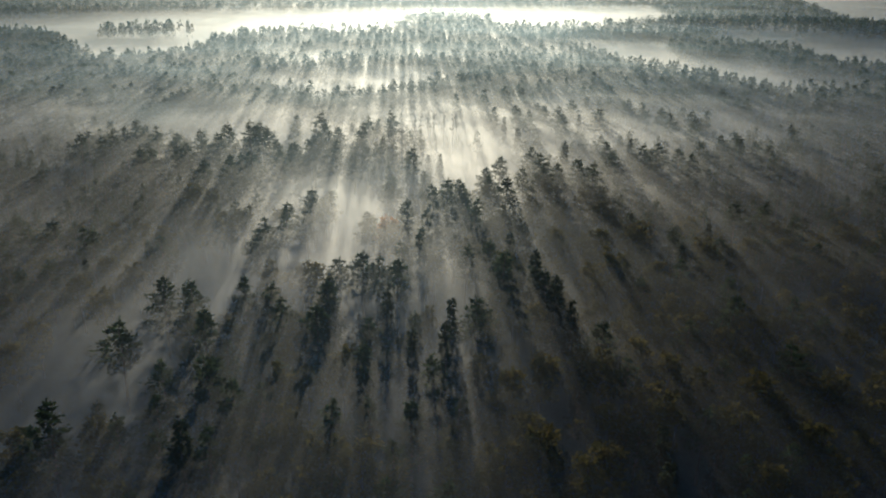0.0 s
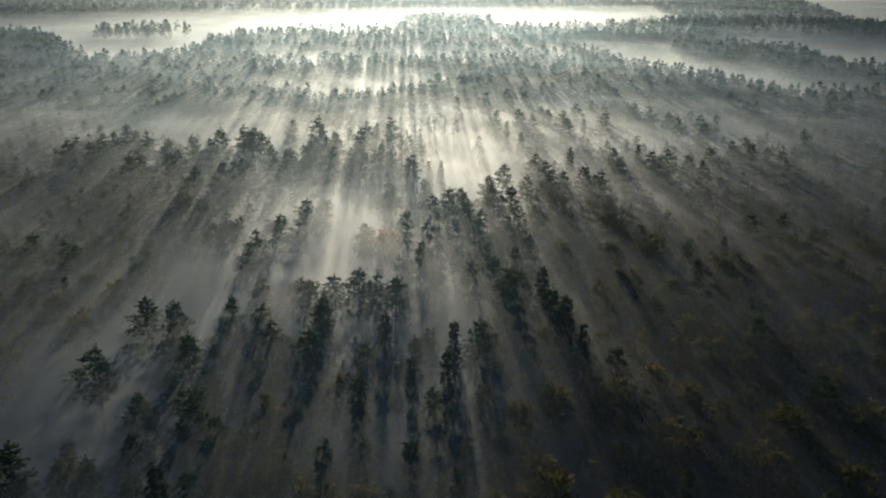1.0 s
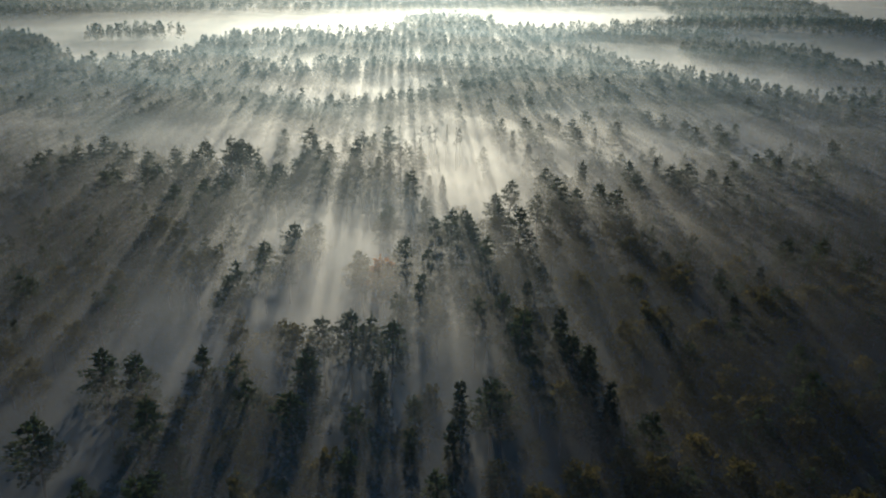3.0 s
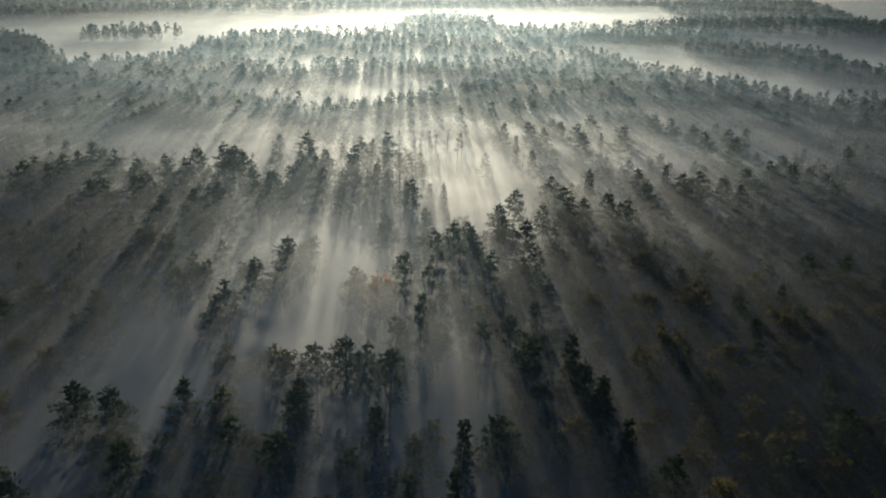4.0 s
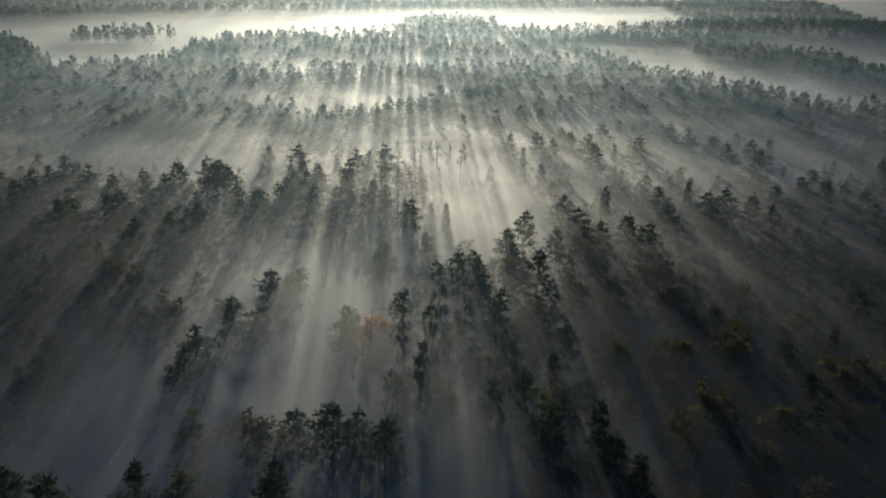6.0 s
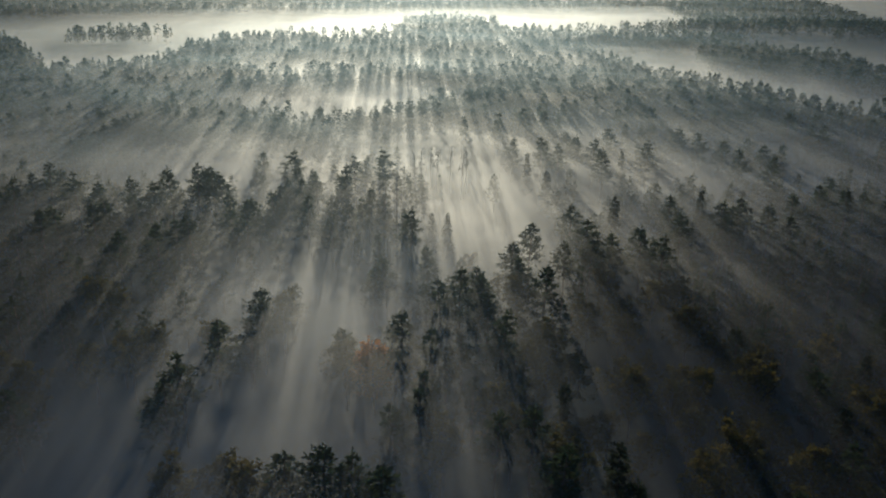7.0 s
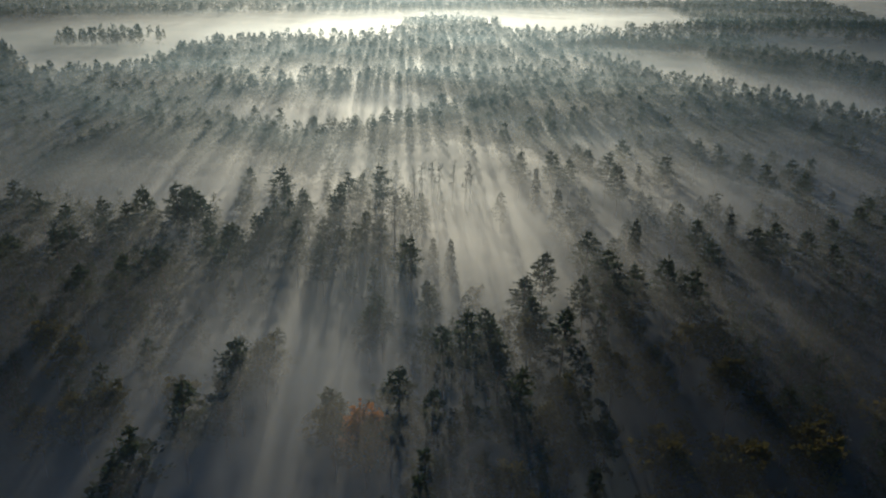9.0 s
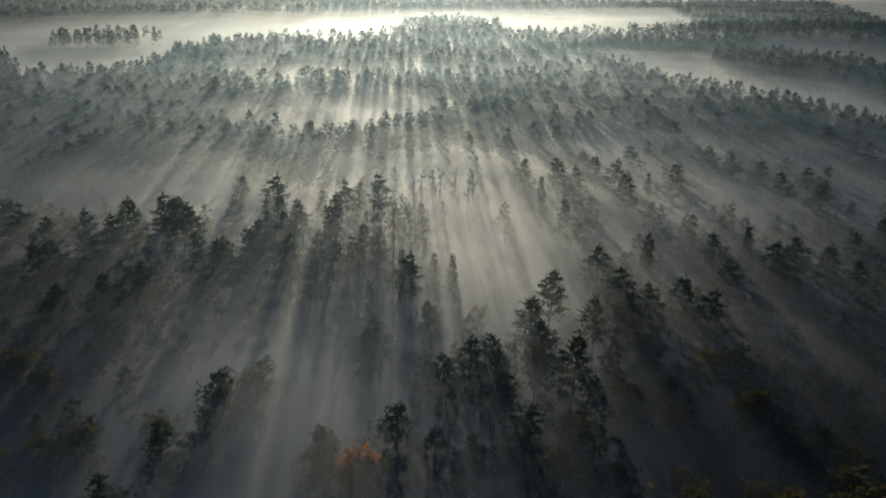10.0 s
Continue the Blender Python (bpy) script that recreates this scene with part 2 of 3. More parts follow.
def broadleaf(seed, detail=1.0, base=0.3, wide=3.0, h=17.0):
    """A birch or aspen: forked limbs and a loose, uneven crown of small leaf clumps."""
    rng = np.random.default_rng(seed)
    pts, rad = stem(rng, h * 0.9, 0.2, 0.6, 7 if detail > 0.5 else 3)
    wood, leaves = [tube(pts, rad, 6 if detail > 0.5 else 3)], []
    limbs = max(6, int(15 * detail ** 0.5))
    for k in range(limbs):
        u = (k + rng.uniform(0, 1)) / limbs
        z = h * (base + 0.58 * u)
        turn = k * 2.4 + rng.normal(0, 0.4)
        reach = wide * (0.75 + 0.5 * math.sin(math.pi * min(1, u * 1.15))) * (1.05 - 0.55 * u) * rng.uniform(0.6, 1.15)
        a = on_stem(pts, z)
        way = np.array([math.cos(turn), math.sin(turn), rng.uniform(0.55, 1.1)])
        end = a + way * reach
        end[2] = min(end[2], h * rng.uniform(0.9, 1.0))
        if detail > 0.5:
            wood.append(tube([a, (a + end) / 2 + (0, 0, -0.15), end], [0.08, 0.05, 0.015], 3))
        clumps = max(2, int(round(6 * detail ** 0.45)))
        for c in range(clumps):
            centre = a + (end - a) * rng.uniform(0.4, 1.05) + rng.normal(0, 0.55, 3)
            n = max(3, int(19 * detail ** 0.45))
            heart = centre + rng.normal(0, 0.3, (max(1, int(3 * detail)), 3))
            leaves.append(sprays(rng, heart, np.array([0, 0, 0.2]), 0.9 * detail ** -0.3, 0.42 * detail ** -0.4, 1.2, detail < 0.5))
            spot = centre + rng.normal(0, 1, (n, 3)) * (0.48, 0.48, 0.36)
            leaves.append(sprays(rng, spot, np.array([way[0] * 0.3, way[1] * 0.3, 0.25]), 0.42 * detail ** -0.3, 0.16 * detail ** -0.5, 1.0, detail < 0.5))
    return join(wood), join(leaves), (len(wood[0][0]), len(wood[0][1]))


def far_tree(seed, count, base, wide, h, taper):
    """A tree that stays far off: a thin stem and a ragged crown of broad sprays."""
    rng = np.random.default_rng(seed)
    pts, rad = stem(rng, h * 0.95, 0.2, 0.3, 3)
    u = rng.uniform(0, 1, count) ** 0.95
    turn = rng.uniform(0, 6.283, count) + u * 3
    lump = 0.75 + 0.25 * np.sin(turn * 2 + rng.uniform(0, 6)) + rng.normal(0, 0.12, count)
    r = wide * (1 - u) ** taper * np.sqrt(rng.uniform(0.05, 1, count)) * lump
    way = np.stack([np.cos(turn), np.sin(turn), np.full(count, 0.35)], 1)
    spot = np.stack([r * np.cos(turn), r * np.sin(turn), h * (base + (0.95 - base) * u)], 1)
    big = 2.1 * (count / 60) ** -0.4
    v, f = sprays(rng, spot, way * 0.7, big, 0.52 * big, 0.45, True)
    tip, tf = sprays(rng, np.array([[0, 0, h]] * 3) + rng.normal(0, 0.1, (3, 3)), np.array([0, 0, -1.0]), h * 0.12, 0.4, 0.12, True)
    return tube(pts, rad, 3), join([(v, f), (tip, tf)])


def snag(seed, detail=1.0, h=21.0):
    """A nearly dead pine: a thin bare stem with short broken twigs and a wisp of a crown."""
    rng = np.random.default_rng(seed)
    pts, rad = stem(rng, h, 0.27, 0.5)
    wood, leaves = [tube(pts, rad, 5)], []
    for k in range(26):
        z = h * rng.uniform(0.5, 0.99)
        turn = rng.uniform(0, 6.28)
        reach = rng.uniform(0.5, 1.9) * (1.15 - 0.5 * z / h)
        a = on_stem(pts, z)
        end = a + np.array([math.cos(turn), math.sin(turn), rng.uniform(0.1, 0.9)]) * reach
        wood.append(tube([a, (a + end) / 2 + (0, 0, -0.1), end], [0.085, 0.06, 0.03], 3))
        spot = end + rng.normal(0, 0.22, (7, 3))
        leaves.append(sprays(rng, spot, np.array([0, 0, 0.3]), 0.8, 0.1, 0.9))
    return join(wood), join(leaves), (len(wood[0][0]), len(wood[0][1]))


def template(name, label, category, made, wood_mat, leaf_mat, group):
    """One tree with its parts, at the origin."""
    (wv, wf), (lv, lf), (nv, nf) = made
    tree = new(name)
    tree.empty_display_size = 1.0
    tagged(tree, label, category, group)
    trunk = new("trunk", mesh_from("trunk", wv[:nv], wf[:nf], wood_mat, True))
    branches = new("branches", mesh_from("branches", wv[nv:], wf[nf:] - nv, wood_mat, True))
    branches.parent = tree
    tagged(branches, kind="stuff")
    crown = new("crown", mesh_from("crown", lv, lf, leaf_mat))
    trunk.parent = crown.parent = tree
    return tree


KINDS = {
    "pine": [template("pine_tree", "tall dark green Scots pine with a bare reddish stem", "pine tree", pine(10 + k, 0.78, b, w), BARK, PINE, "pines of the misty forest")
             for k, (b, w) in enumerate([(0.42, 4.4), (0.36, 4.0), (0.48, 4.6), (0.35, 4.2), (0.52, 4.2), (0.4, 3.6)])],
    "spruce": [template("spruce_tree", "narrow dark green spruce with drooping boughs", "spruce tree", spruce(30 + k, 0.75, 0.12, w), BARK, SPRUCE, "spruces of the misty forest")
               for k, w in enumerate((2.8, 3.3, 2.4))],
    "broadleaf": [template("broadleaf_tree", "rounded yellow-green broadleaf tree in early autumn", "broadleaf tree", broadleaf(50 + k, 0.75, 0.3, w), GREY_BARK, LEAF, "broadleaf trees of the misty forest")
                  for k, w in enumerate((3.2, 3.8, 2.8, 4.2))],
    "orange": [template("autumn_tree", "broadleaf tree with bright orange autumn leaves", "broadleaf tree", broadleaf(70 + k, 1.0, 0.25, 2.7, 14.0), GREY_BARK, ORANGE, "orange autumn trees")
               for k in range(2)],
    "snag": [template("dead_pine", "thin nearly bare dying pine with short twigs", "dead tree", snag(80 + k), GREY_BARK, TWIGS, "bare pines in the clearing")
             for k in range(3)],
}
TALL = {"pine": 22.0, "spruce": 22.0, "broadleaf": 17.0, "orange": 14.0, "snag": 21.0}
dice = random.Random(5)
placed = []
used = set()


def plant(kind, x, y, h):
    """One tree of that kind and height, rooted in the ground."""
    k = dice.randrange(len(KINDS[kind]))
    z = float(ground_height(x, y))
    s = (h - z) / TALL[kind]
    wide = 1.25 if kind == "pine" else 1.12
    m = pose(x, y, z, 0, 0, dice.uniform(0, 360)) @ Matrix.Diagonal((s * wide * dice.uniform(0.9, 1.15), s * wide * dice.uniform(0.9, 1.15), s, 1))
    tree = KINDS[kind][k]
    if (kind, k) in used:
        tree = copy_thing(tree, m)
        tree.matrix_basis = m
    else:
        used.add((kind, k))
        tree.matrix_basis = m
    placed.append((x, y))


# Trees that stand out, grove by grove: east, north and height of the top.
NEAR = {
    "pine": [(-64.7, 155, 23), (-48, 160.8, 23), (-63.1, 180.7, 23), (-55.3, 180, 23), (-43.5, 182, 22.2), (-37.7, 180.6, 21.3), (-32.2, 170.1, 21.6), (-23.5, 165, 22.5),
             (-41.6, 139.5, 23), (-1.3, 126.6, 20.1), (-64.6, 120.5, 24)],
    "spruce": [(-22.6, 184.1, 21.6), (-7.5, 172.3, 22.8), (-1.5, 153.9, 21.4), (-39.5, 113.9, 25)],
    "broadleaf": [(-89.8, 194.2, 18.3), (-80.6, 185.4, 18), (-89.7, 169.5, 16.9), (-89, 156.4, 17.6), (-32.7, 159.2, 18.9), (1.9, 175.4, 17), (-16.3, 151.6, 18.8), (-27.9, 141.9, 19.1),
             (-23.2, 144.9, 18.1), (-58.7, 125.5, 18.4), (-31.7, 126.8, 16.9), (-23.5, 124.6, 18.2), (-17.4, 117.1, 18.9), (-9.6, 116.7, 19.7)],
}
NEAR_R = {
    "spruce": [(43.2, 118.5, 20)],
    "broadleaf": [(-25, 110.8, 17.7), (-50.6, 107.7, 17.5), (-4.5, 109.4, 17.5), (-68.5, 115.2, 17.2), (13.4, 152.1, 16.9), (26.1, 148.1, 19.3), (19.8, 142, 18.9), (36, 154.9, 16.8),
             (39.2, 147.6, 19.8), (46.3, 138, 17.9), (47.5, 131.2, 19.3), (58.4, 143.2, 17.5), (54, 148.7, 18.6), (49.2, 157.8, 18), (69.3, 139.1, 19.7), (84, 139.7, 16.8),
             (36.5, 130, 17.6), (20.3, 125.7, 18.5), (21.8, 119.1, 20.3), (34.4, 116.6, 17.8), (28.6, 112.5, 18.4), (11.9, 111.8, 17.3), (61.6, 127.4, 17.8), (72.7, 120.2, 19.9),
             (59.3, 109.9, 18.4), (69.4, 104.9, 17)],
}
EDGE = {
    "pine": [(13.8, 169.9, 22.4), (22.4, 196.4, 24), (-15.2, 196.8, 23), (-10.5, 197.2, 21.7), (-6.1, 193.1, 22.8), (-21.5, 198.9, 20.6)],
    "spruce": [(7.7, 167.2, 22.9), (6, 153.6, 22.9), (31.4, 196.4, 24), (36.4, 168.7, 21.5), (36, 186.3, 20)],
}
GROVE_L = {
    "pine": [(-134.4, 371.4, 24), (-130.6, 374.5, 21.5), (-137.6, 365.5, 22.4), (-139.9, 354.1, 23.5), (-152, 359.4, 21.7), (-148.7, 342.9, 23.7), (-140.4, 345.7, 22), (-121.5, 362.9, 23.2),
             (-110.2, 354.6, 22), (-100.7, 360.8, 22), (-88.3, 363.3, 25), (-92.7, 358.7, 21), (-80.3, 368.3, 25), (-78.2, 374, 21.9), (-73.8, 365.6, 25), (-69.4, 359.8, 23.5),
             (-61.4, 340.6, 21.6), (-55.6, 332.3, 22.8), (-51.9, 335.3, 22), (-99.3, 334.8, 22.5), (-102.6, 330.2, 22.1), (-96.3, 349.4, 20.1), (-73, 316.4, 21.2)],
}
GROVE_L2 = {
    "pine": [(-67.8, 314.7, 22.7), (-59.1, 329.1, 20.6), (-84.3, 301, 23), (-111.3, 325.7, 22.3), (-117.3, 326.1, 21.2), (-75.1, 305.4, 23.5), (-63.6, 404.7, 21), (-49.1, 389.9, 25),
             (-45.1, 377.4, 22.4), (-47.3, 361.1, 21.8), (-48.1, 352.4, 21.8), (-40.4, 375.5, 21.3), (-41.6, 359.1, 22.3), (-37.3, 368, 21.3), (-49.1, 345.8, 21.3), (-36.7, 337.4, 22.5),
             (-30.8, 346.7, 20.1)],
}
GROVE_M = {
    "pine": [(-27.3, 372.9, 23.6), (-25.3, 390.7, 23.1), (-21.7, 401, 20.3), (-14.5, 393.1, 25), (-27.5, 363.9, 22.3), (-17.4, 348.9, 21.7), (-12.4, 343.5, 20.6), (-19.1, 341.4, 20.5),
             (-22.6, 335.2, 21.1), (-27.8, 326.6, 20.4), (-2.9, 317.9, 24), (2.1, 300, 19), (-9.1, 291.6, 19)],
    "spruce": [(3.8, 339, 16), (8.8, 335.6, 17)],
    "snag": [(-8.4, 361.8, 24), (-2.2, 402.9, 21), (0.3, 412.4, 21), (4.1, 417.3, 21), (6.6, 410.2, 21), (12.5, 415.1, 21), (19.3, 412.9, 21), (16.8, 404.6, 21)],
}
CLEARING = {
    "pine": [(-4, 252.1, 22), (-0, 219.1, 21), (-43.5, 244.3, 22.8), (-37.9, 251.8, 19), (-36.6, 259.9, 22.6), (-32.7, 277.1, 17), (-46.9, 230.3, 22), (-47.9, 222, 21),
             (-22.4, 178.2, 22.4), (-16.8, 249.8, 18)],
    "broadleaf": [(-57.9, 248.6, 20), (-63, 246.9, 19.2), (-41, 201, 18.4), (-32.6, 204.7, 17.5), (-28.1, 199.1, 20), (-27.6, 171.2, 18.2), (-44.2, 170.8, 18), (-53.9, 171.2, 18.3)],
}
CLEARING2 = {
    "pine": [(-38.5, 267.6, 19), (-12.2, 286.8, 18)],
    "broadleaf": [(-5.4, 240.9, 17.5), (-15.9, 245.1, 18), (-47.4, 255.7, 17), (-33.9, 271, 18), (-80.1, 274.4, 20.4), (-72, 268.4, 19.8)],
    "orange": [(-10.1, 243.1, 19)],
}
SPUR = {
    "pine": [(4.9, 267.5, 22.3), (9.7, 272.4, 23), (14.8, 278, 21.6), (16.1, 261.9, 21.1), (17.6, 247.5, 23.5), (25.7, 298, 21), (32.6, 311.9, 22), (26.2, 285.6, 21.1),
             (30.9, 272.1, 24)],
    "broadleaf": [(14.3, 312.6, 12)],
}
SPUR2 = {
    "pine": [(15.2, 271.9, 21.5)],
    "broadleaf": [(28.5, 249.5, 19.3), (23.3, 244.6, 18.1), (49.8, 285.3, 18), (60.2, 277.8, 18.4), (67.6, 279.9, 18), (63.3, 258.6, 20.1), (54.2, 235.5, 16.7), (56.3, 229.2, 19.8),
             (68.2, 230.5, 19.8), (24.4, 280, 18.6), (50.3, 270, 16.7), (49.8, 261.2, 16.8), (27.4, 256.1, 17), (40.8, 264.9, 18), (43.5, 232.4, 18)],
}
SLOPE_R = {
    "pine": [(47.5, 329.5, 22), (40.4, 296.3, 21.2), (48.7, 309.5, 23.7), (47.6, 297.5, 21.8), (54.7, 302, 21.3), (64.1, 304.5, 23.4), (67.5, 296.6, 23), (82.4, 337.7, 23),
             (80.3, 319.3, 22), (104.3, 335.8, 22.6), (99.7, 330.6, 20.8), (112.6, 330.4, 22), (124.7, 340.4, 22.5), (138.1, 349.8, 23.3), (150.7, 367, 21.3), (144.5, 343.2, 24),
             (154.4, 348.9, 20.3), (153.8, 337.7, 21.2), (114, 319.2, 22.1), (150.8, 324, 20.9), (95.6, 328.4, 23.5)],
    "spruce": [(63.4, 336.7, 22.7), (94.2, 342.6, 22.8)],
}
ROW_R = {
    "pine": [(40.7, 431.7, 21.2), (52.3, 423.7, 23.6), (58.3, 415.9, 21.9), (68.6, 449.6, 20.5), (69.8, 433.3, 22.4), (74.5, 423.3, 23.1), (87.3, 452.1, 22.2), (73.8, 400.8, 23.9),
             (106, 464, 20), (113.6, 470.9, 20.2), (95.9, 414.7, 23.6), (120.4, 463.6, 20.2), (118.8, 447.1, 23.3), (125.6, 439.2, 22.9), (131.9, 425.3, 22.2), (147.9, 438.9, 20.4),
             (130.1, 402.3, 23.9), (144.8, 414, 22.8), (140.1, 392.7, 23.6), (154.4, 418.2, 22), (185.4, 480.4, 25), (190.3, 466.1, 21.9), (192, 457.3, 22.7), (227.4, 477.6, 22.2),
             (181.3, 371.8, 23.8), (234.2, 457.5, 23)],
    "spruce": [(44.3, 409.5, 19.8), (48.2, 383, 19), (99.1, 466.1, 21), (83.6, 410.2, 20.7), (136.2, 481.3, 19.4), (196.5, 491.3, 19.5)],
}
DARK_R = {
    "pine": [(107.3, 251.6, 20.5), (115.1, 250.1, 21.8)],
    "spruce": [(34.3, 181.3, 22.8)],
    "broadleaf": [(43.4, 239.1, 16.6), (74.1, 244, 17.4), (54, 207, 20.4), (47.8, 202.6, 18.4), (24.4, 204.4, 20), (16.4, 174.4, 17.6), (28.8, 176.4, 18.4), (68.3, 236.2, 19.3),
             (85.6, 218.2, 19.3), (67.3, 203.7, 19)],
}
GROVES = [NEAR, NEAR_R, EDGE, GROVE_L, GROVE_L2, GROVE_M, CLEARING, CLEARING2, SPUR, SPUR2, SLOPE_R, ROW_R, DARK_R]

for grove in GROVES:
    for kind, trees in grove.items():
        for x, y, h in trees:
            plant(kind, x, y, h)

# ---- the woods between them ----
CLEARINGS = [(-28, 256, 30, 36, 0.65), (-12, 196, 30, 15, 0.35), (-55, 215, 22, 40, 0.5), (-30, 212, 22, 18, 0.4), (-74, 165, 24, 40, 0.15), (22, 345, 28, 40, 0.0), (30, 425, 32, 42, 0.0),
             (-45, 462, 30, 22, 0.5), (-85, 415, 60, 28, 0.4), (-62, 562, 66, 34, 0.6), (-10, 600, 40, 30, 0.4), (5, 470, 16, 50, 0.0), (130, 410, 75, 22, 0.4), (150, 470, 90, 20, 0.4)]
# Open valleys filled with mist, as rings of (east, north).
VALLEYS = [
    [(-900, 1020), (-487, 965), (-439, 945), (-382, 880), (-343, 795), (-297, 730), (-260, 698), (-246, 725), (-222, 728), (-219, 772), (-222, 866),
     (-212, 955), (-187, 993), (-131, 1036), (-75, 1045), (-34, 1110), (14, 1320), (94, 1305), (110, 1120), (190, 1120), (278, 1150), (361, 1165),
     (420, 1300), (481, 1719), (177, 1658), (-154, 1550), (-347, 1475), (-521, 1407), (-638, 1264), (-900, 1150)],
    [(150, 880), (167, 815), (199, 690), (228, 600), (255, 565), (330, 540), (320, 640), (280, 720), (258, 800), (262, 850), (290, 925), (200, 960)],
    [(330, 935), (385, 850), (375, 735), (420, 665), (900, 500), (900, 800), (600, 1010), (430, 1020), (370, 1000)],
    [(800, 1620), (690, 1290), (720, 1120), (1100, 1000), (1500, 2200), (1000, 2200)],
]
ISLANDS = [(-345, 1030, 58, 42), (40, 1260, 70, 70)]          # wooded knolls that stand out of the mist


def inside(ring, x, y):
    """Whether places lie within a ring of points."""
    within = np.zeros(np.shape(x), bool)
    for (ax, ay), (bx, by) in zip(ring, ring[1:] + ring[:1]):
        if ay != by:
            within ^= ((ay > y) != (by > y)) & (x < (bx - ax) * (y - ay) / (by - ay) + ax)
    return within


def in_valley(x, y):
    free = np.zeros(np.shape(x), bool)
    for ring in VALLEYS:
        free |= inside(ring, x, y)
    for cx, cy, sx, sy in ISLANDS:
        free &= ((x - cx) / sx) ** 2 + ((y - cy) / sy) ** 2 > 1
    return free


def opening(x, y):
    """0 in the middle of a clearing, 1 and more outside it."""
    if y > 500 and in_valley(x + 8 * noise.noise((x * 0.03, y * 0.03, 1.0)), y + 16 * noise.noise((x * 0.03, y * 0.03, 5.0))):
        return 0.0
    w = min(((x - cx) / sx) ** 2 + ((y - cy) / sy) ** 2 for cx, cy, sx, sy, _ in CLEARINGS)
    return w + 0.5 * noise.noise((x * 0.02, y * 0.02, 3.1))


def half_width(y, spare):
    return 0.6 * max(y - 0, 60) + spare


def clear_of_placed(x, y, gap):
    return all((x - a) ** 2 + (y - b) ** 2 > gap * gap for a, b in placed)


def spots(y0, y1, gap, keep, spare, seed, flanks=0.0):
    r = random.Random(seed)
    y = y0
    while y < y1:
        x = -half_width(y, spare)
        while x < half_width(y, spare):
            px, py = x + r.uniform(-0.45, 0.45) * gap, y + r.uniform(-0.45, 0.45) * gap
            wood = noise.noise((px * 0.012, py * 0.012, 7.7)) if y1 < 500 else 2.0 * noise.noise((px * 0.005, py * 0.014, 7.7))
            flank = flanks if px < -0.2 * py or px > 0.16 * py + 25 else 0.0
            if r.random() < keep + flank + 0.35 * wood and opening(px, py) > 1:
                yield px, py, r
            x += gap
        y += gap


for px, py, r in spots(75, 250, 6.8, 0.62, 22, 11, 0.3):
    if clear_of_placed(px, py, 4.3):
        right = px > 0.1 * py
        kind = r.choices(("pine", "spruce", "broadleaf"), (2, 0.5, 6) if right else (4, 0.5, 4))[0]
        plant(kind, px, py, r.uniform(13, 18) if kind == "broadleaf" else r.uniform(15, 21))


def shapes_of(detail):
    """Twelve trees to draw from: five pines, three spruces and four broadleaf trees."""
    n = int(detail * 900)
    if detail > 0.15:
        return [pine(200 + k, detail, 0.3, 3.9) for k in range(5)] + [spruce(220 + k, detail, 0.1, 3.0) for k in range(3)] + [broadleaf(240 + k, detail, 0.25, 3.8) for k in range(4)]
    return ([far_tree(200 + k, n, 0.35, 4.4 + 0.6 * (k % 3), 22.0, 0.68) for k in range(5)]
            + [far_tree(220 + k, n, 0.1, 4.0, 22.0, 0.85) for k in range(3)] + [far_tree(240 + k, n, 0.3, 5.0, 17.0, 0.4) for k in range(4)])


def joined(name, label, places, detail, kinds, low, high, broad=1.0):
    """Trees past counting, joined: their wood and their needles under one thing."""
    shapes, leaf, wood = shapes_of(detail), {0: [], 1: []}, []
    for px, py, r in places:
        k = r.choices(range(12), [kinds[0]] * 5 + [kinds[1]] * 3 + [kinds[2]] * 4)[0]
        h = r.uniform(low, high) if k < 8 else r.uniform(0.78, 0.85) * r.uniform(low, high)
        s, w = h / (22.0 if k < 8 else 17.0), r.uniform(0, 6.283)
        c, si, wide = math.cos(w) * s, math.sin(w) * s, broad * r.uniform(0.85, 1.2)
        turn = np.array([[c * wide, -si * wide, 0], [si * wide, c * wide, 0], [0, 0, s]])
        at = np.array([px, py, float(ground_height(px, py))])
        (wv, wf), (lv, lf) = shapes[k][:2]
        wood.append((wv @ turn.T + at, wf))
        leaf[int(k >= 8)].append((lv @ turn.T + at, lf))
    thing = tagged(new(name), label, "woods", kind="stuff")
    for pieces, part_name, mat in ((leaf[0], "crowns", PINE), (leaf[1], "crowns", LEAF), (wood, "trunks", BARK)):
        if pieces:
            ob = new(part_name, mesh_from(part_name, *join(pieces), mat, mat is BARK))
            ob.parent = thing


def woods(name, label, y0, y1, gap, keep, spare, seed, detail, gaps=4.0, low=14.5, high=21.0, flanks=0.0, kinds=(2, 3, 1)):
    """A wood between two distances, clear of the trees that already stand."""
    places = [(px, py, r) for px, py, r in spots(y0, y1, gap, keep, spare, seed, flanks) if y0 > 600 or clear_of_placed(px, py, gaps)]
    joined(name, label, places, detail, kinds, low, high, 1.15 if detail > 0.15 else 1.0)


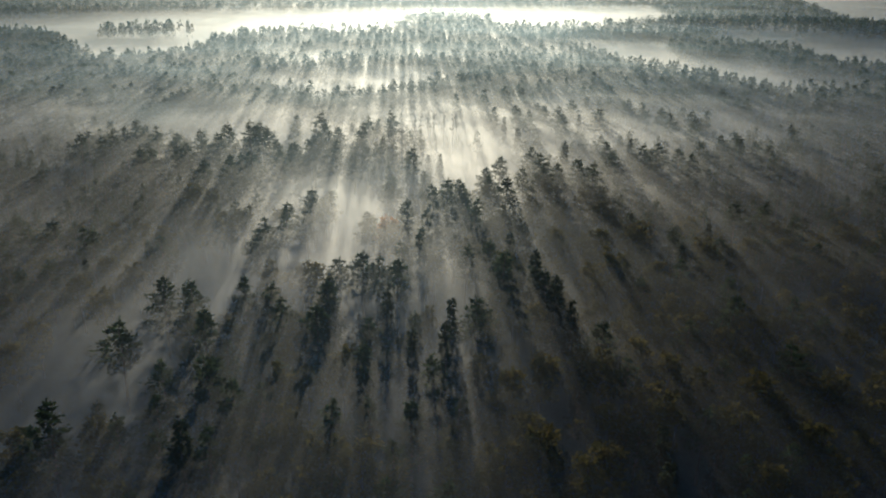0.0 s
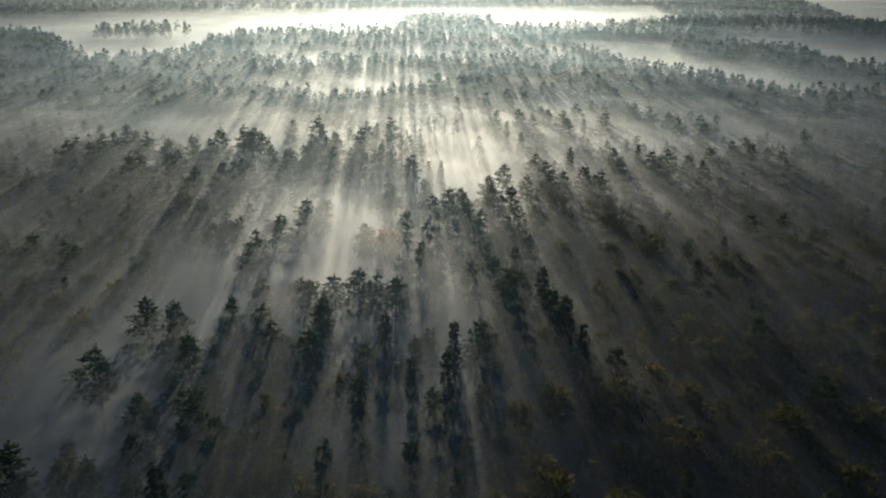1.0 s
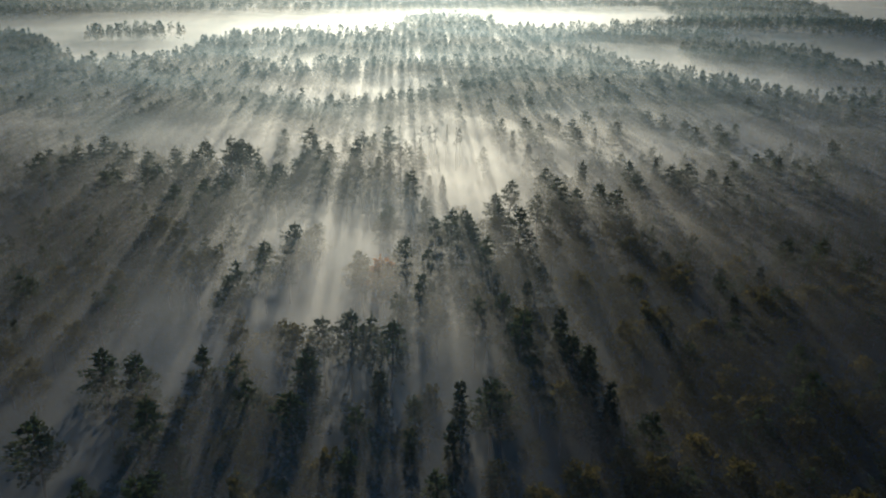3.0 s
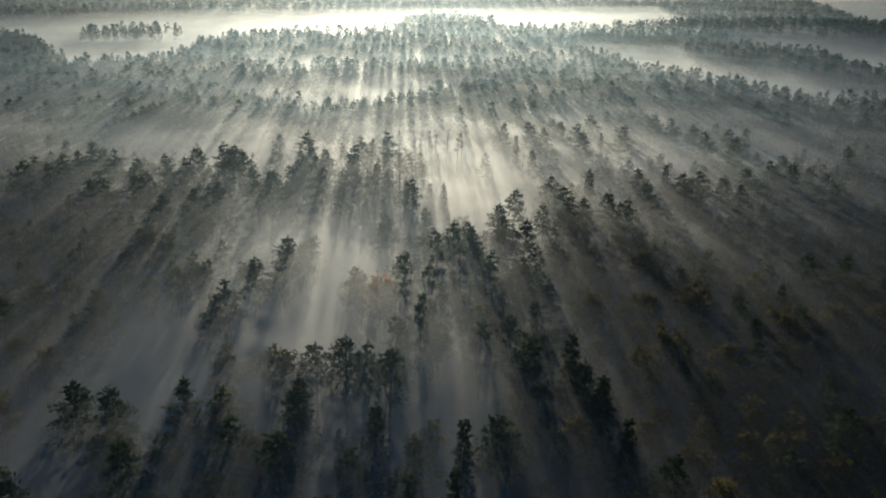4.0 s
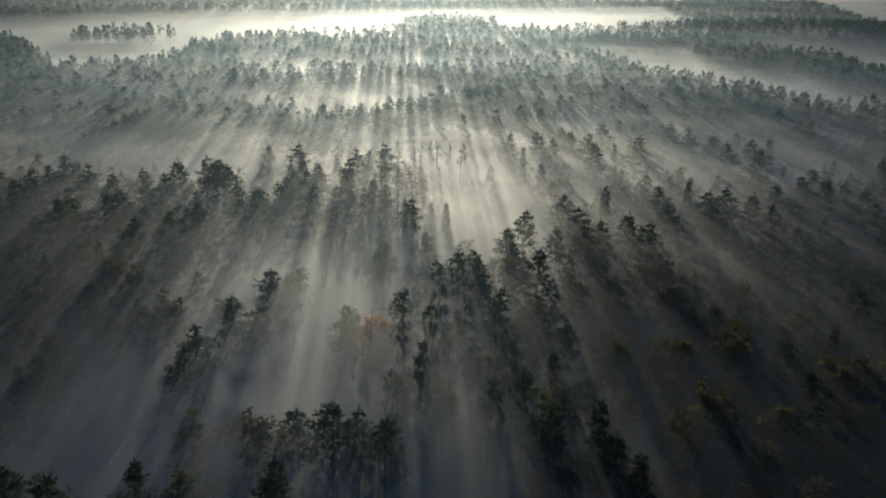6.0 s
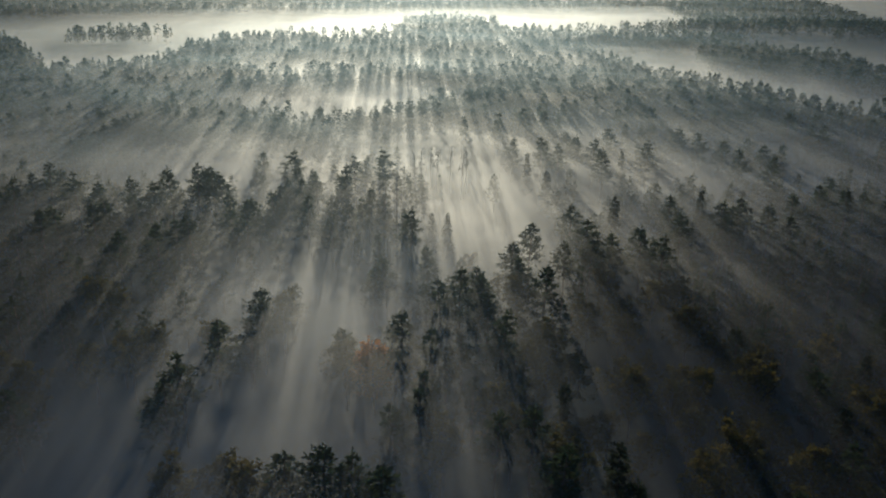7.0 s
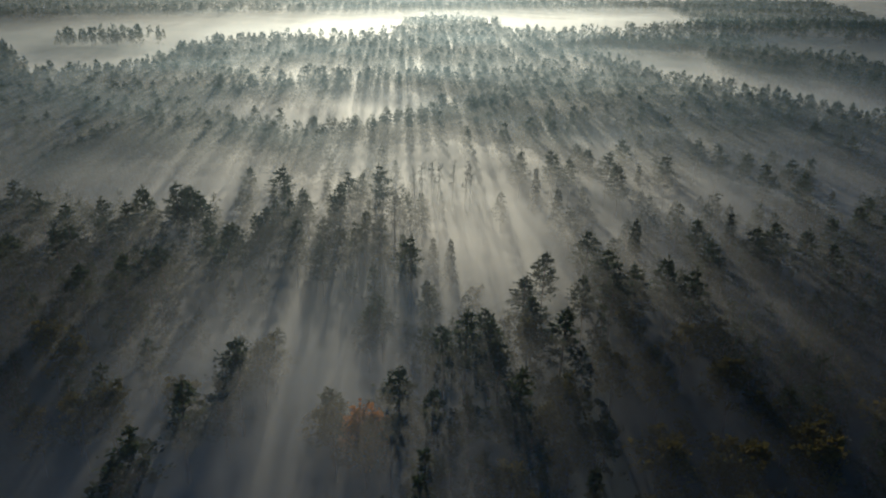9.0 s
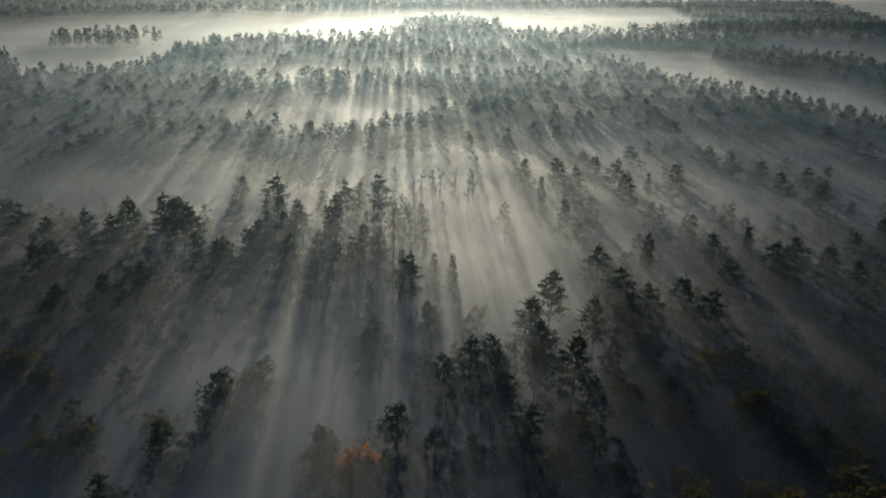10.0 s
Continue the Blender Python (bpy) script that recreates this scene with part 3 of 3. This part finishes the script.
# The edge of the wood that bends round the mist behind the groves, three trees deep.
EDGE_LINE = [(-150, 440), (-141, 495), (-104, 521), (-77, 505), (-58, 476), (-42, 499), (-14, 533), (25, 554), (57, 608), (96, 622), (128, 600)]
edge_spots = []
for (ax, ay), (bx, by) in zip(EDGE_LINE, EDGE_LINE[1:]):
    count = max(2, round(math.hypot(bx - ax, by - ay) / 6.0))
    for k in range(count):
        for row in range(3):
            u = (k + dice.uniform(0, 0.8)) / count
            edge_spots.append((ax + (bx - ax) * u + dice.uniform(-1.5, 1.5), ay + (by - ay) * u - 7.5 * row + dice.uniform(-2.5, 2.5), dice))
joined("forest_edge", "dense dark edge of the pine wood bending round bright mist", edge_spots, 0.4, (3, 2, 0.5), 18.5, 23.0, 1.3)
placed += [(x, y) for x, y, _ in edge_spots]
woods("forest", "dense dark mixed pine forest standing in mist", 250, 480, 6.5, 0.34, 40, 21, 0.4, 5.5, 12.0, 19.5, 0.45, (3, 2, 0.5))
woods("distant_forest", "far pine forest rising out of bright mist", 480, 1000, 7.2, 0.56, 40, 22, 0.095, 4.0, 15.0, 23.0, 0.4, (3, 3, 0.8))
woods("remote_forest", "remote wooded ridges fading into mist", 1000, 2000, 11.5, 0.8, 60, 23, 0.036, 4.0, 16.0, 23.0, 0.0, (3, 2, 1.2))

for kind, patterns in KINDS.items():
    for k, tree in enumerate(patterns):
        if (kind, k) not in used:
            for ob in (*tree.children, tree):
                bpy.data.objects.remove(ob)

# ---- ground mist: thin layers one above another ----
def mist_density(x, y, level):
    """Thin over the near woods, thick in the clearings; more further off, as distance haze put into the layers; it
    thins out towards the tree tops.
    """
    d = np.interp(y, (60, 130, 220, 300, 400, 700, 1300, 2000), (0.7, 0.8, 1.15, 1.4, 1.4, 1.5, 1.4, 1.4))
    if level > 14:
        d = np.interp(y, (60, 130, 220, 300, 400, 700, 1300, 2000), (0.6, 0.9, 1.3, 0.95, 0.8, 0.75, 0.65, 0.65))
    if level > 20:          # distance haze put into the layers: over the tops it thickens only further off
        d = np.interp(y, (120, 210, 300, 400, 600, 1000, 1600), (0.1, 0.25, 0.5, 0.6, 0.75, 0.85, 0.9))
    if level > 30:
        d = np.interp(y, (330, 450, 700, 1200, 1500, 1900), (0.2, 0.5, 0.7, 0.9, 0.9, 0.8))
    free = np.zeros_like(x)
    for cx, cy, sx, sy, fill in CLEARINGS:
        free = np.maximum(free, fill * np.exp(-1.2 * (((x - cx) / sx) ** 2 + ((y - cy) / sy) ** 2)))
    if level < 14:
        free = free * 1.25
    if level > 20:
        free = free * 0.3
    side = np.clip((np.abs(x + 0.02 * y) / (y + 60) - 0.1) / 0.2, 0, 1)      # thinner under the closed woods on both flanks
    dry = np.clip((x - 0.01 * y) / (0.12 * y + 8), 0, 1)                      # thin under the closed wood to the east
    d = d * (1 - 0.65 * dry * np.interp(y, (260, 360), (1, 0)))
    dry = np.clip((-x - 48) / 30, 0, 1)                                       # and under the one to the west
    d = d * (1 - 0.55 * dry * np.interp(y, (100, 200, 245, 320, 380), (0.5, 0.6, 1, 1, 0)))
    d = d * (1 - np.where(x < -150, 0.62, 0.4) * in_valley(x, y) * (y > 650))
    if level > 16:          # the haze hangs over the flanks
        d = d * (1 + side * np.interp(y, (230, 400, 550, 800), (0, 1, 0.8, 0.05)))
    return 0.6 * (d + free * (0.55 + 0.35 * d))


LAYERS = [(2.0, 0.13), (5.0, 0.12), (8.0, 0.11), (10.5, 0.10), (13.0, 0.09), (15.0, 0.075), (17.0, 0.06), (19.0, 0.048),
          (20.8, 0.035), (22.4, 0.027), (24.5, 0.022), (28.0, 0.018), (35.0, 0.022), (46.0, 0.022), (60.0, 0.02)]
for k, (level, thick) in enumerate(LAYERS):
    def height(x, y, level=level, k=k):
        return level + np.clip(ground_height(x, y), -2, 5 if level < 20 else 90) + 0.9 * np.sin(x * 0.045 + k * 1.7) * np.sin(y * 0.052 + k * 0.9) + 0.5 * np.sin(x * 0.11 + y * 0.07 + k)
    # warm sunlight and blue distance put into the mist's colour: warm low, bluer above
    light_tints = ((0.96, 0.91, 0.84), (0.8, 0.87, 0.82)) if level < 20 else ((0.84, 0.91, 0.95), (0.66, 0.86, 0.92)) if level < 30 else ((0.6, 0.84, 1.0), (0.6, 0.85, 1.0))
    xs, ys = steps(-1300, 1600, 15, -240, 240, 30), steps(-100, 2400, 15, 60, 620, 30)
    layer = sheet("mist_layer", xs, ys, height, mist_material("mist", thick, k + 1, *light_tints))
    gx, gy = np.meshgrid(xs, ys)
    layer.data.attributes.new("mist_thickness", "FLOAT", "POINT").data.foreach_set("value", mist_density(gx, gy, level).ravel().astype(np.float32))
    tagged(layer, "thin layer of pale morning mist over the forest", "mist", "layers of morning mist", kind="stuff")
